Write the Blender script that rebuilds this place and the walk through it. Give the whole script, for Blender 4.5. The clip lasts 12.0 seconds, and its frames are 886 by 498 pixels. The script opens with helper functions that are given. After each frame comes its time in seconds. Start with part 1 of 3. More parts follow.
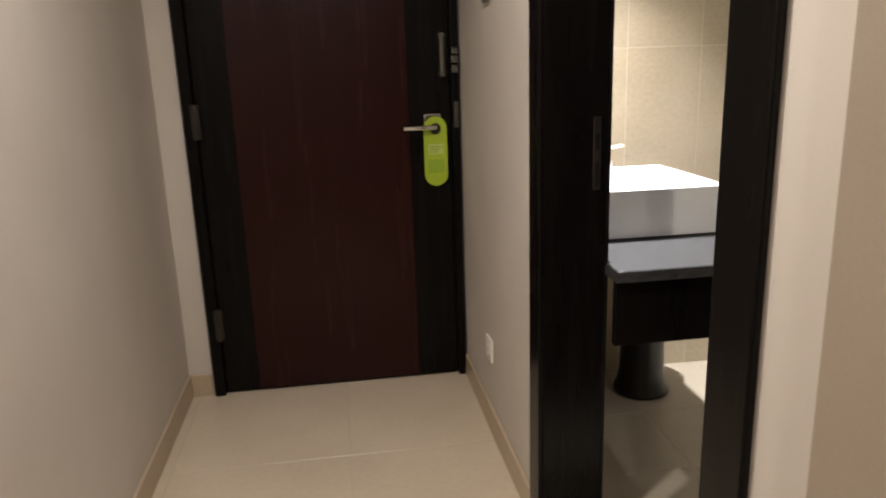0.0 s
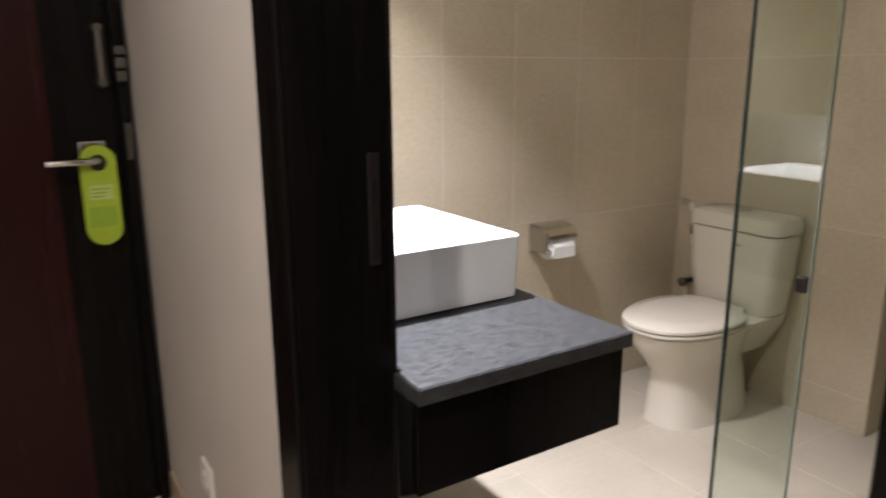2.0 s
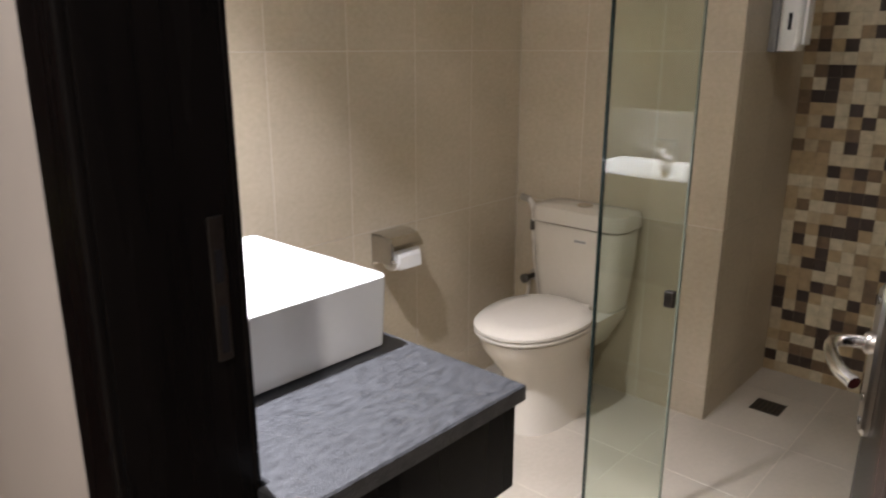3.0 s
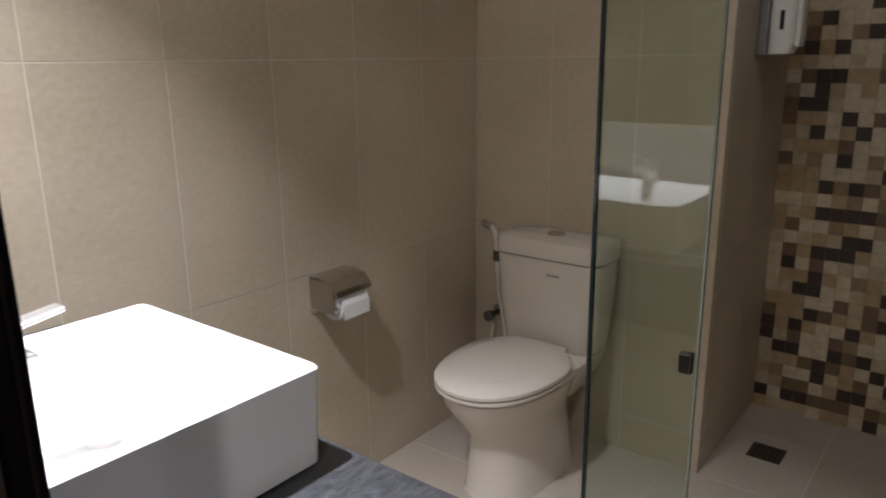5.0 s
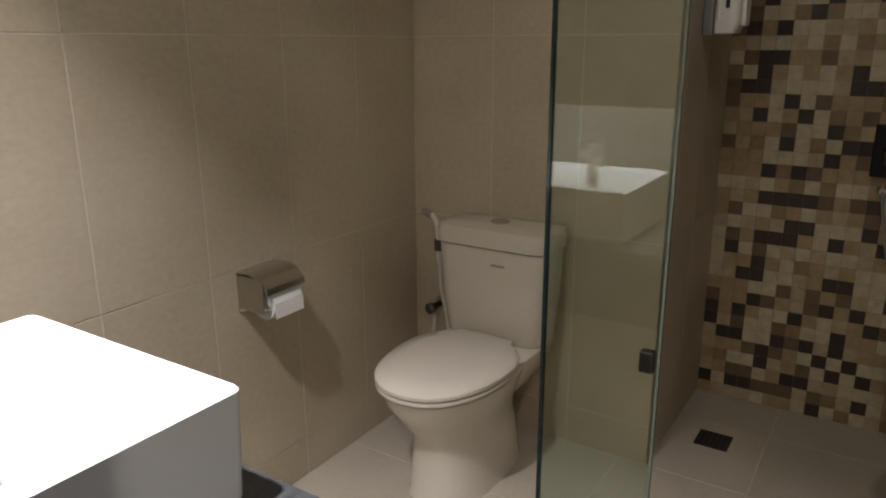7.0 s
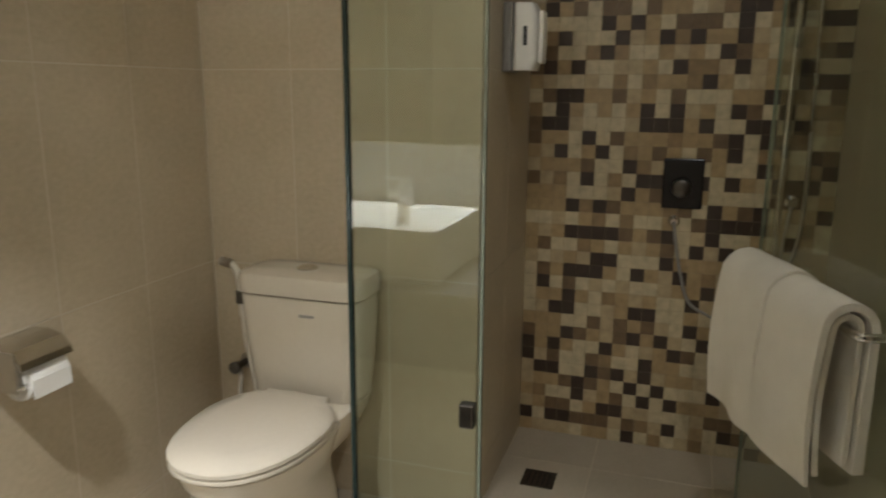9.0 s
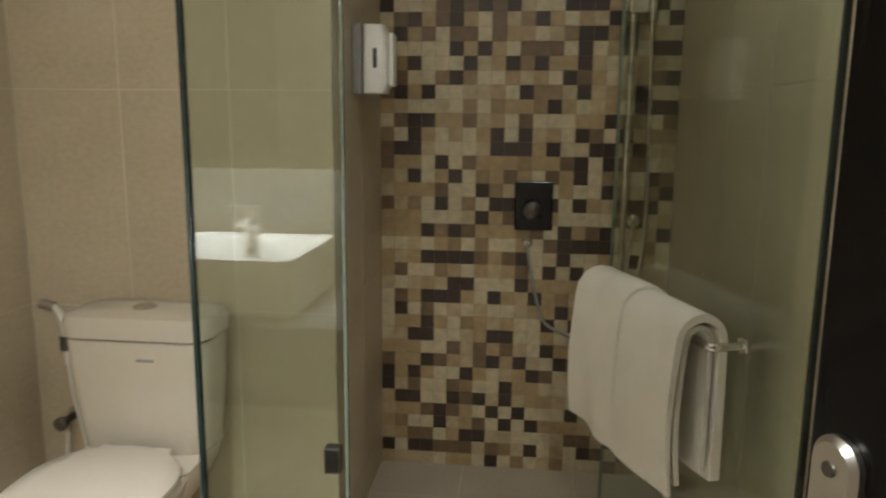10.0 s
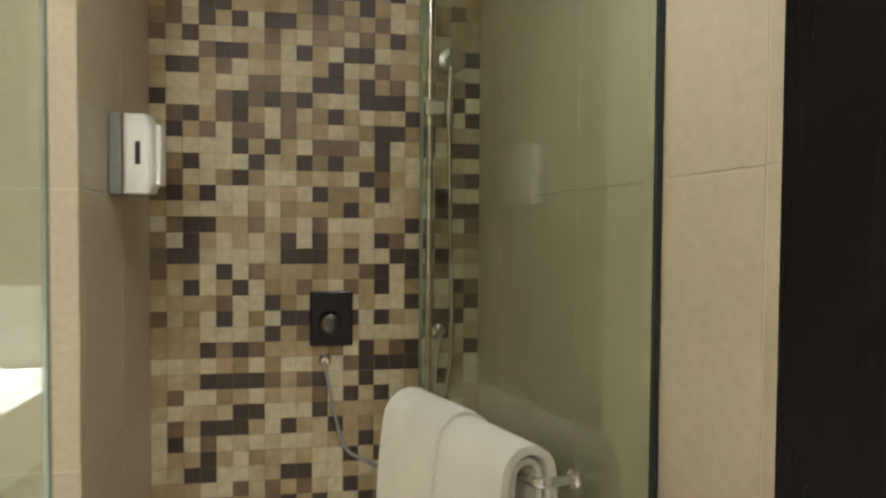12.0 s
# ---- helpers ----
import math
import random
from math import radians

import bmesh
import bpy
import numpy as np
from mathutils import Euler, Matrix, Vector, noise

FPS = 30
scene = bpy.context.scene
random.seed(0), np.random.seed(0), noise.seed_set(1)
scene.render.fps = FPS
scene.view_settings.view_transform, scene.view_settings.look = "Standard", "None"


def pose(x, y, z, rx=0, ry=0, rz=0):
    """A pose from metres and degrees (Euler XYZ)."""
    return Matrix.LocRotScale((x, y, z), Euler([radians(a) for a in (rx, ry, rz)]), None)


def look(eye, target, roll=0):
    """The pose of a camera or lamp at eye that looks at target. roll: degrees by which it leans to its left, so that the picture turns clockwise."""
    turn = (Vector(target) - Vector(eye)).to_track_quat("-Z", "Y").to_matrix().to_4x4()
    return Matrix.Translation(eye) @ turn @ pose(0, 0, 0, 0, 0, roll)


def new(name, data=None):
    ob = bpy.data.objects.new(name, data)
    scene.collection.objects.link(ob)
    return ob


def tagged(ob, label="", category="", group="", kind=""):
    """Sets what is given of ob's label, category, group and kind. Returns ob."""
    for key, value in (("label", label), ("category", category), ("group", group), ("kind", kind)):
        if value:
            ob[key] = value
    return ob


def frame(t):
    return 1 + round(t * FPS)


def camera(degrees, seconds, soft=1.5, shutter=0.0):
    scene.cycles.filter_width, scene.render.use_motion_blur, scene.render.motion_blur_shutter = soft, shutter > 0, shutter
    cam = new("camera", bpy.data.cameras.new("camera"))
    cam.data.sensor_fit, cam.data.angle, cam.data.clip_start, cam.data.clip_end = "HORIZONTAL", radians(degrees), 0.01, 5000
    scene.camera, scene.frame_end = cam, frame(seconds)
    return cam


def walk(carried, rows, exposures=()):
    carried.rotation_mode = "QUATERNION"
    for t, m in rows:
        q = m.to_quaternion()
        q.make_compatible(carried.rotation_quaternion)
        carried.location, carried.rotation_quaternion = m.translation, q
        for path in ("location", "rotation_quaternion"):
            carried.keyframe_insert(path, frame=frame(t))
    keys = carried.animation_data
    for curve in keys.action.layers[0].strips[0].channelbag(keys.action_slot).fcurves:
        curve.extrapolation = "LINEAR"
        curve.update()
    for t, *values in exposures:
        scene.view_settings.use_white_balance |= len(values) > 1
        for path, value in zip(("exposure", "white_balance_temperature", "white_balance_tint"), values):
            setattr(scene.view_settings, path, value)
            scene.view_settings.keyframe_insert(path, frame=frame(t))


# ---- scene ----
cam = camera(63.0, 12.0, soft=2.0, shutter=0.5)


def aim(x, y, z, yaw, pitch, roll):
    a, b = radians(yaw), radians(pitch)
    ahead = Vector((-math.sin(a) * math.cos(b), math.cos(a) * math.cos(b), math.sin(b)))
    return look((x, y, z), Vector((x, y, z)) + ahead, roll)


# seconds, eye, yaw, pitch, roll
PATH = [
    (0, 0.084, -0.380, 1.307, -8.02, -14.40, -1.89),
    (0.5, 0.095, -0.200, 1.288, -12.28, -14.16, -1.62),
    (1, 0.133, -0.008, 1.280, -17.71, -13.76, -0.89),
    (1.5, 0.153, 0.161, 1.282, -23.72, -13.24, -0.99),
    (2, 0.198, 0.321, 1.289, -32.71, -13.66, -0.27),
    (2.5, 0.224, 0.482, 1.305, -41.80, -13.86, 0.27),
    (3, 0.288, 0.581, 1.360, -47.81, -15.69, 0.10),
    (3.2, 0.316, 0.608, 1.376, -49.30, -15.66, 0.40),
    (4.8, 0.561, 0.842, 1.340, -50.96, -14.71, -0.11),
    (5, 0.575, 0.849, 1.338, -51.99, -14.65, -0.67),
    (5.5, 0.603, 0.885, 1.326, -54.34, -14.55, 0.08),
    (6, 0.622, 0.911, 1.324, -56.24, -14.99, 0.35),
    (6.5, 0.646, 0.922, 1.322, -56.43, -15.58, -0.22),
    (8.5, 0.781, 0.966, 1.298, -66.04, -14.10, 0.27),
    (9, 0.822, 0.970, 1.286, -71.72, -12.40, 0.35),
    (9.5, 0.858, 0.984, 1.275, -77.36, -11.46, 0.89),
    (10, 0.887, 1.002, 1.267, -83.69, -10.04, 0.51),
    (10.5, 0.914, 1.017, 1.260, -88.72, -8.44, 0.29),
    (11, 0.965, 1.018, 1.260, -92.91, -6.79, -0.07),
    (11.5, 1.041, 1.012, 1.261, -96.33, -4.93, -0.08),
    (12, 1.127, 0.994, 1.273, -99.50, -1.89, 0.43),
]
walk(cam, [(t, aim(*p)) for t, *p in PATH],
     exposures=[(0, 0.02, 6380, 10), (2, 0.0, 5950, 13), (3.2, -0.1, 5850, 14), (5, -0.78, 5750, 14), (6.7, -0.85, 6050, 12), (8.5, -0.3, 6300, 5), (9.5, -0.05, 6180, 4), (10.5, 0.4, 6050, 2), (12, 0.9, 5950, 1)])

# plan, in metres
X_L, X_R, X_IN = -0.585, 0.581, 0.74      # corridor's left wall, its right wall, the bathroom's side of that wall
Y_E = 2.51                                # entry door wall
Y_J, Y_K, Y_M, Y_N = 1.42, 1.326, 0.486, 0.382  # bathroom doorway: casing, reveal, reveal, casing
Y_A, Y_C, Y_R = 2.397, 0.497, 1.503       # bathroom walls
X_B, X_M = 2.766, 3.41                    # wall behind the toilet, mosaic wall
H = 2.4
Y_BACK = -2.2

# ---- light ----
world = bpy.data.worlds.new("dark_surround")
world.use_nodes = True
world.node_tree.nodes["Background"].inputs[0].default_value = (1.0, 0.9, 0.78, 1)
world.node_tree.nodes["Background"].inputs[1].default_value = 0.02
scene.world = world


def lamp(name, place, watts, size, colour, spread=180.0):
    data = bpy.data.lights.new(name, "AREA")
    data.shape, data.size, data.energy, data.color, data.spread = "DISK", size, watts, colour, radians(spread)
    ob = new(name, data)
    ob.matrix_world = look(place, (place[0], place[1] + 0.0001, 0))
    return ob


WARM, WHITE = (1.0, 0.91, 0.82), (0.985, 0.955, 0.965)
# No lamp is in view; the third follows its shadow, the rest are added.
LAMPS = [((-0.05, 0.72), 23.0, WARM, 170), ((0.0, -1.1), 13.0, WARM, 170), ((0.815, 1.75), 40.0, WHITE, 90), ((2.0, 0.86), 4.2, WHITE, 172)]
for (lx, ly), watts, colour, spread in LAMPS:
    lamp("downlight_lamp", (lx, ly, H - 0.03), watts, 0.06, colour, spread)


# ---- materials ----
def nodes_of(name):
    m = bpy.data.materials.new(name)
    m.use_nodes = True
    return m, m.node_tree.nodes, m.node_tree.links, m.node_tree.nodes["Principled BSDF"]


def rgb(c):
    return (*c, 1.0)


def material(name, low, high, rough=0.5, metal=0.0, scale=(4, 4, 4), fine=60.0, bump=0.05, coat=0.0, rough_var=0.08, spec=0.5, random_tint=0.0):
    """A surface whose colour varies between low and high at two scales, with fine relief."""
    m, n, l, bsdf = nodes_of(name)
    geo = n.new("ShaderNodeNewGeometry")
    mapping = n.new("ShaderNodeMapping")
    mapping.inputs["Scale"].default_value = scale
    l.new(geo.outputs["Position"], mapping.inputs["Vector"])
    big = n.new("ShaderNodeTexNoise")
    big.inputs["Scale"].default_value, big.inputs["Detail"].default_value = 1.0, 6.0
    l.new(mapping.outputs[0], big.inputs["Vector"])
    small = n.new("ShaderNodeTexNoise")
    small.inputs["Scale"].default_value, small.inputs["Detail"].default_value = fine / max(scale), 4.0
    l.new(mapping.outputs[0], small.inputs["Vector"])
    mix = n.new("ShaderNodeMath")
    mix.operation = "MULTIPLY_ADD"
    mix.inputs[1].default_value = 0.4
    l.new(small.outputs[0], mix.inputs[0])
    scaled = n.new("ShaderNodeMath")
    scaled.operation = "MULTIPLY"
    scaled.inputs[1].default_value = 0.6
    l.new(big.outputs[0], scaled.inputs[0])
    l.new(scaled.outputs[0], mix.inputs[2])
    ramp = n.new("ShaderNodeValToRGB")
    ramp.color_ramp.elements[0].position, ramp.color_ramp.elements[1].position = 0.34, 0.66
    ramp.color_ramp.elements[0].color, ramp.color_ramp.elements[1].color = rgb(low), rgb(high)
    l.new(mix.outputs[0], ramp.inputs[0])
    colour = ramp.outputs[0]
    if random_tint:
        info = n.new("ShaderNodeObjectInfo")
        value = n.new("ShaderNodeMapRange")
        value.inputs["To Min"].default_value, value.inputs["To Max"].default_value = 1 - random_tint, 1 + random_tint
        l.new(info.outputs["Random"], value.inputs["Value"])
        hsv = n.new("ShaderNodeHueSaturation")
        l.new(value.outputs[0], hsv.inputs["Value"])
        l.new(colour, hsv.inputs["Color"])
        colour = hsv.outputs[0]
    l.new(colour, bsdf.inputs["Base Color"])
    r = n.new("ShaderNodeMapRange")
    r.inputs["To Min"].default_value, r.inputs["To Max"].default_value = max(0.02, rough - rough_var), min(1, rough + rough_var)
    l.new(big.outputs[0], r.inputs["Value"])
    l.new(r.outputs[0], bsdf.inputs["Roughness"])
    bsdf.inputs["Metallic"].default_value = metal
    bsdf.inputs["Specular IOR Level"].default_value = spec
    bsdf.inputs["Coat Weight"].default_value = coat
    bsdf.inputs["Coat Roughness"].default_value = 0.12
    if bump:
        b = n.new("ShaderNodeBump")
        b.inputs["Strength"].default_value, b.inputs["Distance"].default_value = bump, 0.004
        l.new(small.outputs[0], b.inputs["Height"])
        l.new(b.outputs[0], bsdf.inputs["Normal"])
    return m


def mosaic_material(name, per_object):
    m, n, l, bsdf = nodes_of(name)
    src = n.new("ShaderNodeObjectInfo") if per_object else n.new("ShaderNodeNewGeometry")
    ramp = n.new("ShaderNodeValToRGB")
    ramp.color_ramp.interpolation = "CONSTANT"
    tones = [(0.0, (0.48, 0.405, 0.265)), (0.27, (0.34, 0.245, 0.125)), (0.49, (0.40, 0.315, 0.19)), (0.60, (0.14, 0.090, 0.044)), (0.71, (0.235, 0.160, 0.078)), (0.775, (0.036, 0.020, 0.011))]
    for e in range(len(tones) - 2):
        ramp.color_ramp.elements.new(0.5)
    for e, (at, c) in zip(ramp.color_ramp.elements, tones):
        e.position, e.color = at, rgb(c)
    spread, part_of = n.new("ShaderNodeMath"), n.new("ShaderNodeMath")
    spread.operation, part_of.operation = "MULTIPLY_ADD", "FRACT"
    spread.inputs[1].default_value, spread.inputs[2].default_value = 17.3, 0.41
    l.new(src.outputs["Random" if per_object else "Random Per Island"], spread.inputs[0])
    l.new(spread.outputs[0], part_of.inputs[0])
    l.new(part_of.outputs[0], ramp.inputs[0])
    tex = n.new("ShaderNodeTexNoise")
    tex.inputs["Scale"].default_value, tex.inputs["Detail"].default_value = 38, 5
    geo = n.new("ShaderNodeNewGeometry")
    l.new(geo.outputs["Position"], tex.inputs["Vector"])
    value = n.new("ShaderNodeMapRange")
    value.inputs["To Min"].default_value, value.inputs["To Max"].default_value = 0.62, 1.38
    l.new(tex.outputs[0], value.inputs["Value"])
    hsv = n.new("ShaderNodeHueSaturation")
    l.new(value.outputs[0], hsv.inputs["Value"])
    l.new(ramp.outputs[0], hsv.inputs["Color"])
    l.new(hsv.outputs[0], bsdf.inputs["Base Color"])
    bsdf.inputs["Roughness"].default_value = 0.46
    return m


def glass_material(name, tint, reflect=1.0):
    m, n, l, bsdf = nodes_of(name)
    clear, gloss, mix, rim = n.new("ShaderNodeBsdfTransparent"), n.new("ShaderNodeBsdfGlossy"), n.new("ShaderNodeMixShader"), n.new("ShaderNodeLayerWeight")
    clear.inputs[0].default_value, gloss.inputs["Roughness"].default_value, rim.inputs[0].default_value = rgb(tint), 0.01, 0.5
    power, level = n.new("ShaderNodeMath"), n.new("ShaderNodeMath")
    power.operation, level.operation = "POWER", "MULTIPLY_ADD"
    power.inputs[1].default_value, level.inputs[1].default_value, level.inputs[2].default_value = 4.0, 0.55 * reflect, 0.085 * reflect
    l.new(rim.outputs["Facing"], power.inputs[0])
    l.new(power.outputs[0], level.inputs[0])
    l.new(level.outputs[0], mix.inputs[0])
    l.new(clear.outputs[0], mix.inputs[1])
    l.new(gloss.outputs[0], mix.inputs[2])
    l.new(mix.outputs[0], n["Material Output"].inputs[0])
    return m


def glow_material(name, colour, strength):
    m, n, l, bsdf = nodes_of(name)
    bsdf.inputs["Emission Color"].default_value, bsdf.inputs["Emission Strength"].default_value = rgb(colour), strength
    return m


WALLPAPER = material("wallpaper", (0.58, 0.53, 0.47), (0.64, 0.59, 0.53), 0.75, scale=(3, 3, 3), fine=420, bump=0.10)
PLASTER = material("ceiling_paint", (0.74, 0.72, 0.68), (0.78, 0.76, 0.72), 0.85, bump=0.05)
GROUT = material("grout", (0.55, 0.49, 0.385), (0.61, 0.55, 0.44), 0.85, fine=150, bump=0.2)
MOSAIC_GROUT = material("brown_grout", (0.22, 0.17, 0.115), (0.28, 0.22, 0.15), 0.85, fine=150, bump=0.2)
TILE = material("beige_wall_tile", (0.402, 0.334, 0.228), (0.515, 0.437, 0.316), 0.38, scale=(2.2, 2.2, 3), fine=70, bump=0.008, random_tint=0.035)
FLOOR_TILE = material("cream_floor_tile", (0.62, 0.52, 0.40), (0.70, 0.60, 0.47), 0.28, scale=(3, 3, 3), fine=50, bump=0.0, rough_var=0.01, random_tint=0.02)
BATH_TILE = material("bathroom_floor_tile", (0.40, 0.35, 0.27), (0.47, 0.415, 0.325), 0.32, scale=(4, 4, 4), fine=60, bump=0.03, random_tint=0.03)
BASEBOARD = material("tile_baseboard", (0.46, 0.36, 0.25), (0.53, 0.43, 0.31), 0.35, bump=0.02)
BLACKWOOD = material("black_stained_wood", (0.0035, 0.003, 0.0028), (0.006, 0.005, 0.0045), 0.27, scale=(18, 18, 1.2), fine=90, bump=0.02, spec=0.12)
REDWOOD = material("dark_red_veneer", (0.0165, 0.0028, 0.0026), (0.0240, 0.0042, 0.0036), 0.26, scale=(12, 12, 0.8), fine=110, bump=0.006, spec=0.2)
STONE = material("grey_granite", (0.016, 0.016, 0.0165), (0.062, 0.062, 0.063), 0.40, scale=(34, 90, 60), fine=480, bump=0.35)
CERAMIC = material("white_ceramic", (0.80, 0.79, 0.75), (0.83, 0.82, 0.78), 0.09, bump=0.0, rough_var=0.02)
WC_CERAMIC = material("ivory_ceramic", (0.61, 0.555, 0.455), (0.64, 0.585, 0.485), 0.10, bump=0.0, rough_var=0.02)
CHROME = material("chrome", (0.62, 0.60, 0.57), (0.70, 0.68, 0.65), 0.14, metal=1.0, bump=0.0, rough_var=0.04)
STEEL = material("brushed_steel", (0.42, 0.39, 0.35), (0.52, 0.49, 0.44), 0.28, metal=1.0, bump=0.0)
DARKSTEEL = material("dull_metal", (0.10, 0.09, 0.08), (0.15, 0.14, 0.12), 0.4, metal=1.0, bump=0.0)
BLACK = material("black_plastic", (0.008, 0.008, 0.009), (0.014, 0.014, 0.015), 0.35, bump=0.02)
WHITE_P = material("white_plastic", (0.74, 0.72, 0.66), (0.78, 0.76, 0.70), 0.4, bump=0.01)
GREY_P = material("grey_plastic", (0.22, 0.21, 0.20), (0.28, 0.27, 0.25), 0.4, bump=0.01)
PAPER = material("tissue_paper", (0.76, 0.74, 0.69), (0.82, 0.80, 0.75), 0.95, fine=200, bump=0.15)
TERRY = material("terry_cloth", (0.70, 0.65, 0.54), (0.79, 0.74, 0.63), 0.98, scale=(9, 9, 9), fine=520, bump=0.9)
LIME = material("lime_green_card", (0.34, 0.46, 0.02), (0.42, 0.54, 0.035), 0.45, bump=0.0)
PALE_GREEN = material("pale_green_print", (0.47, 0.57, 0.15), (0.52, 0.61, 0.20), 0.5, bump=0.0)
DEEP_GREEN = material("green_print", (0.25, 0.40, 0.02), (0.30, 0.45, 0.03), 0.5, bump=0.0)
TAP_METAL = material("satin_chrome", (0.80, 0.79, 0.77), (0.86, 0.85, 0.83), 0.34, metal=1.0, bump=0.0, rough_var=0.03)
HINGE = material("bronze_hinge", (0.05, 0.045, 0.04), (0.09, 0.08, 0.07), 0.35, metal=0.8, bump=0.0)
HOSE = material("white_hose", (0.62, 0.58, 0.5), (0.70, 0.66, 0.58), 0.35, bump=0.05)
GLASS = glass_material("clear_green_glass", (0.91, 0.955, 0.91))
SEAL = material("dark_glass_edge", (0.012, 0.02, 0.017), (0.02, 0.03, 0.026), 0.2, bump=0.0)
EDGE = material("pale_glass_edge", (0.14, 0.16, 0.12), (0.20, 0.22, 0.17), 0.25, bump=0.0)
MIRROR = material("mirror_silver", (0.84, 0.86, 0.84), (0.84, 0.86, 0.84), 0.02, metal=1.0, bump=0.0, rough_var=0.0)
PALE_STONE = material("pale_grey_stone", (0.30, 0.295, 0.28), (0.36, 0.355, 0.335), 0.45, scale=(6, 6, 6), fine=120, bump=0.03)
# darker and browner than the wallpaper on the neighbouring walls
TAUPE = material("taupe_wall_face", (0.33, 0.27, 0.21), (0.37, 0.305, 0.24), 0.6, scale=(3, 3, 3), fine=300, bump=0.06)
# near black: the polished mixer plate's dark reflection, put into its colour
REFLECTED_DARK = material("reflected_dark", (0.006, 0.006, 0.007), (0.010, 0.010, 0.011), 0.16, bump=0.0, rough_var=0.03, spec=0.35)
GLOW = glow_material("lamp_glow", (1.0, 0.86, 0.66), 6.0)
MOSAIC_ONE, MOSAIC_REST = mosaic_material("mosaic_tile", True), mosaic_material("mosaic_tiles_joined", False)


# ---- mesh helpers ----
def empty(name, place, label, category, group="", rz=0.0):
    ob = new(name)
    ob.matrix_world = pose(*place, 0, 0, rz)
    ob.empty_display_size = 0.05
    return tagged(ob, label, category, group)


def mesh_of(name, bm, mat, smooth=False):
    me = bpy.data.meshes.new(name)
    bmesh.ops.recalc_face_normals(bm, faces=bm.faces)
    for f in bm.faces:
        f.smooth = smooth
    bm.to_mesh(me)
    bm.free()
    me.materials.append(mat)
    if smooth:
        me.set_sharp_from_angle(angle=radians(38))
    return me


def part(name, bm, mat, parent, label="", smooth=False):
    """One mesh under a thing or a part, in the coordinates of that parent."""
    ob = new(name, mesh_of(name, bm, mat, smooth))
    ob.parent = parent
    return tagged(ob, label)


def thing(name, bm, mat, label="", category="", group="", kind="", smooth=False):
    return tagged(new(name, mesh_of(name, bm, mat, smooth)), label, category, group, kind)


def bm_box(x0, x1, y0, y1, z0, z1, bevel=0.0, seg=2):
    bm = bmesh.new()
    bmesh.ops.create_cube(bm, size=1.0)
    for v in bm.verts:
        v.co = Vector(((x0 + x1) / 2 + v.co.x * (x1 - x0), (y0 + y1) / 2 + v.co.y * (y1 - y0), (z0 + z1) / 2 + v.co.z * (z1 - z0)))
    if bevel:
        bmesh.ops.bevel(bm, geom=bm.edges[:], offset=bevel, segments=seg, affect="EDGES", profile=0.5)
    return bm


def rings(bm, loops, close_ends=True):
    """Skin between loops of equal length."""
    made = [[bm.verts.new(p) for p in loop] for loop in loops]
    n = len(made[0])
    for a, b in zip(made, made[1:]):
        for i in range(n):
            bm.faces.new((a[i], a[(i + 1) % n], b[(i + 1) % n], b[i]))
    if close_ends:
        bm.faces.new(made[0])
        bm.faces.new(made[-1])
    return bm


def bm_tube(points, r, seg=12, flat=1.0, radii=None):
    """A round bar along points; flat squeezes it along its second axis."""
    pts = [Vector(p) for p in points]
    loops, side = [], None
    for i, p in enumerate(pts):
        ahead = (pts[min(i + 1, len(pts) - 1)] - pts[max(i - 1, 0)]).normalized()
        if side is None:
            side = ahead.orthogonal().normalized()
        side = (side - ahead * side.dot(ahead)).normalized()
        up = ahead.cross(side)
        rr = radii[i] if radii else r
        loops.append([p + side * math.cos(a) * rr + up * math.sin(a) * rr * flat for a in (2 * math.pi * k / seg for k in range(seg))])
    return rings(bmesh.new(), loops)


def bm_lathe(profile, axis=(0, 0, 1), at=(0, 0, 0), seg=24):
    turn = Vector((0, 0, 1)).rotation_difference(Vector(axis)).to_matrix()
    loops = [[Vector(at) + turn @ Vector((r * math.cos(a), r * math.sin(a), h)) for a in (2 * math.pi * k / seg for k in range(seg))] for r, h in profile]
    return rings(bmesh.new(), loops)


def bezier(points, steps=8):
    """A smooth line through points (Catmull-Rom)."""
    p = [Vector(q) for q in points]
    p = [2 * p[0] - p[1]] + p + [2 * p[-1] - p[-2]]
    out = []
    for i in range(1, len(p) - 2):
        for k in range(steps):
            t = k / steps
            out.append(0.5 * ((2 * p[i]) + (p[i + 1] - p[i - 1]) * t + (2 * p[i - 1] - 5 * p[i] + 4 * p[i + 1] - p[i + 2]) * t * t + (3 * p[i] - p[i - 1] - 3 * p[i + 1] + p[i + 2]) * t ** 3))
    return out + [p[-2]]


def rounded(cx, cy, w, d, r, z, n=5):
    """A rectangle of w by d with round corners, as a loop at height z."""
    out = []
    for sx, sy, a0 in ((1, 1, 0), (-1, 1, 90), (-1, -1, 180), (1, -1, 270)):
        for k in range(n):
            a = radians(a0 + 90 * k / (n - 1))
            out.append((cx + sx * (w / 2 - r) + r * math.cos(a), cy + sy * (d / 2 - r) + r * math.sin(a), z))
    return out


def rounded_end(x, w, h, z, r=0.004):
    """A small upright rectangle of w by h with cut corners, facing along x."""
    y, u = w / 2, h / 2
    r = min(r, u * 0.6)
    return [(x, a, z + c) for a, c in ((y, u - r), (y - r, u), (r - y, u), (-y, u - r), (-y, r - u), (r - y, -u), (y - r, -u), (y, r - u))]


# ---- structure ----
def structure(name, label, *box, mat=WALLPAPER, bevel=0.0):
    return thing(name, bm_box(*box, bevel), mat, label, name.rstrip("_0123456789"), kind="structure")


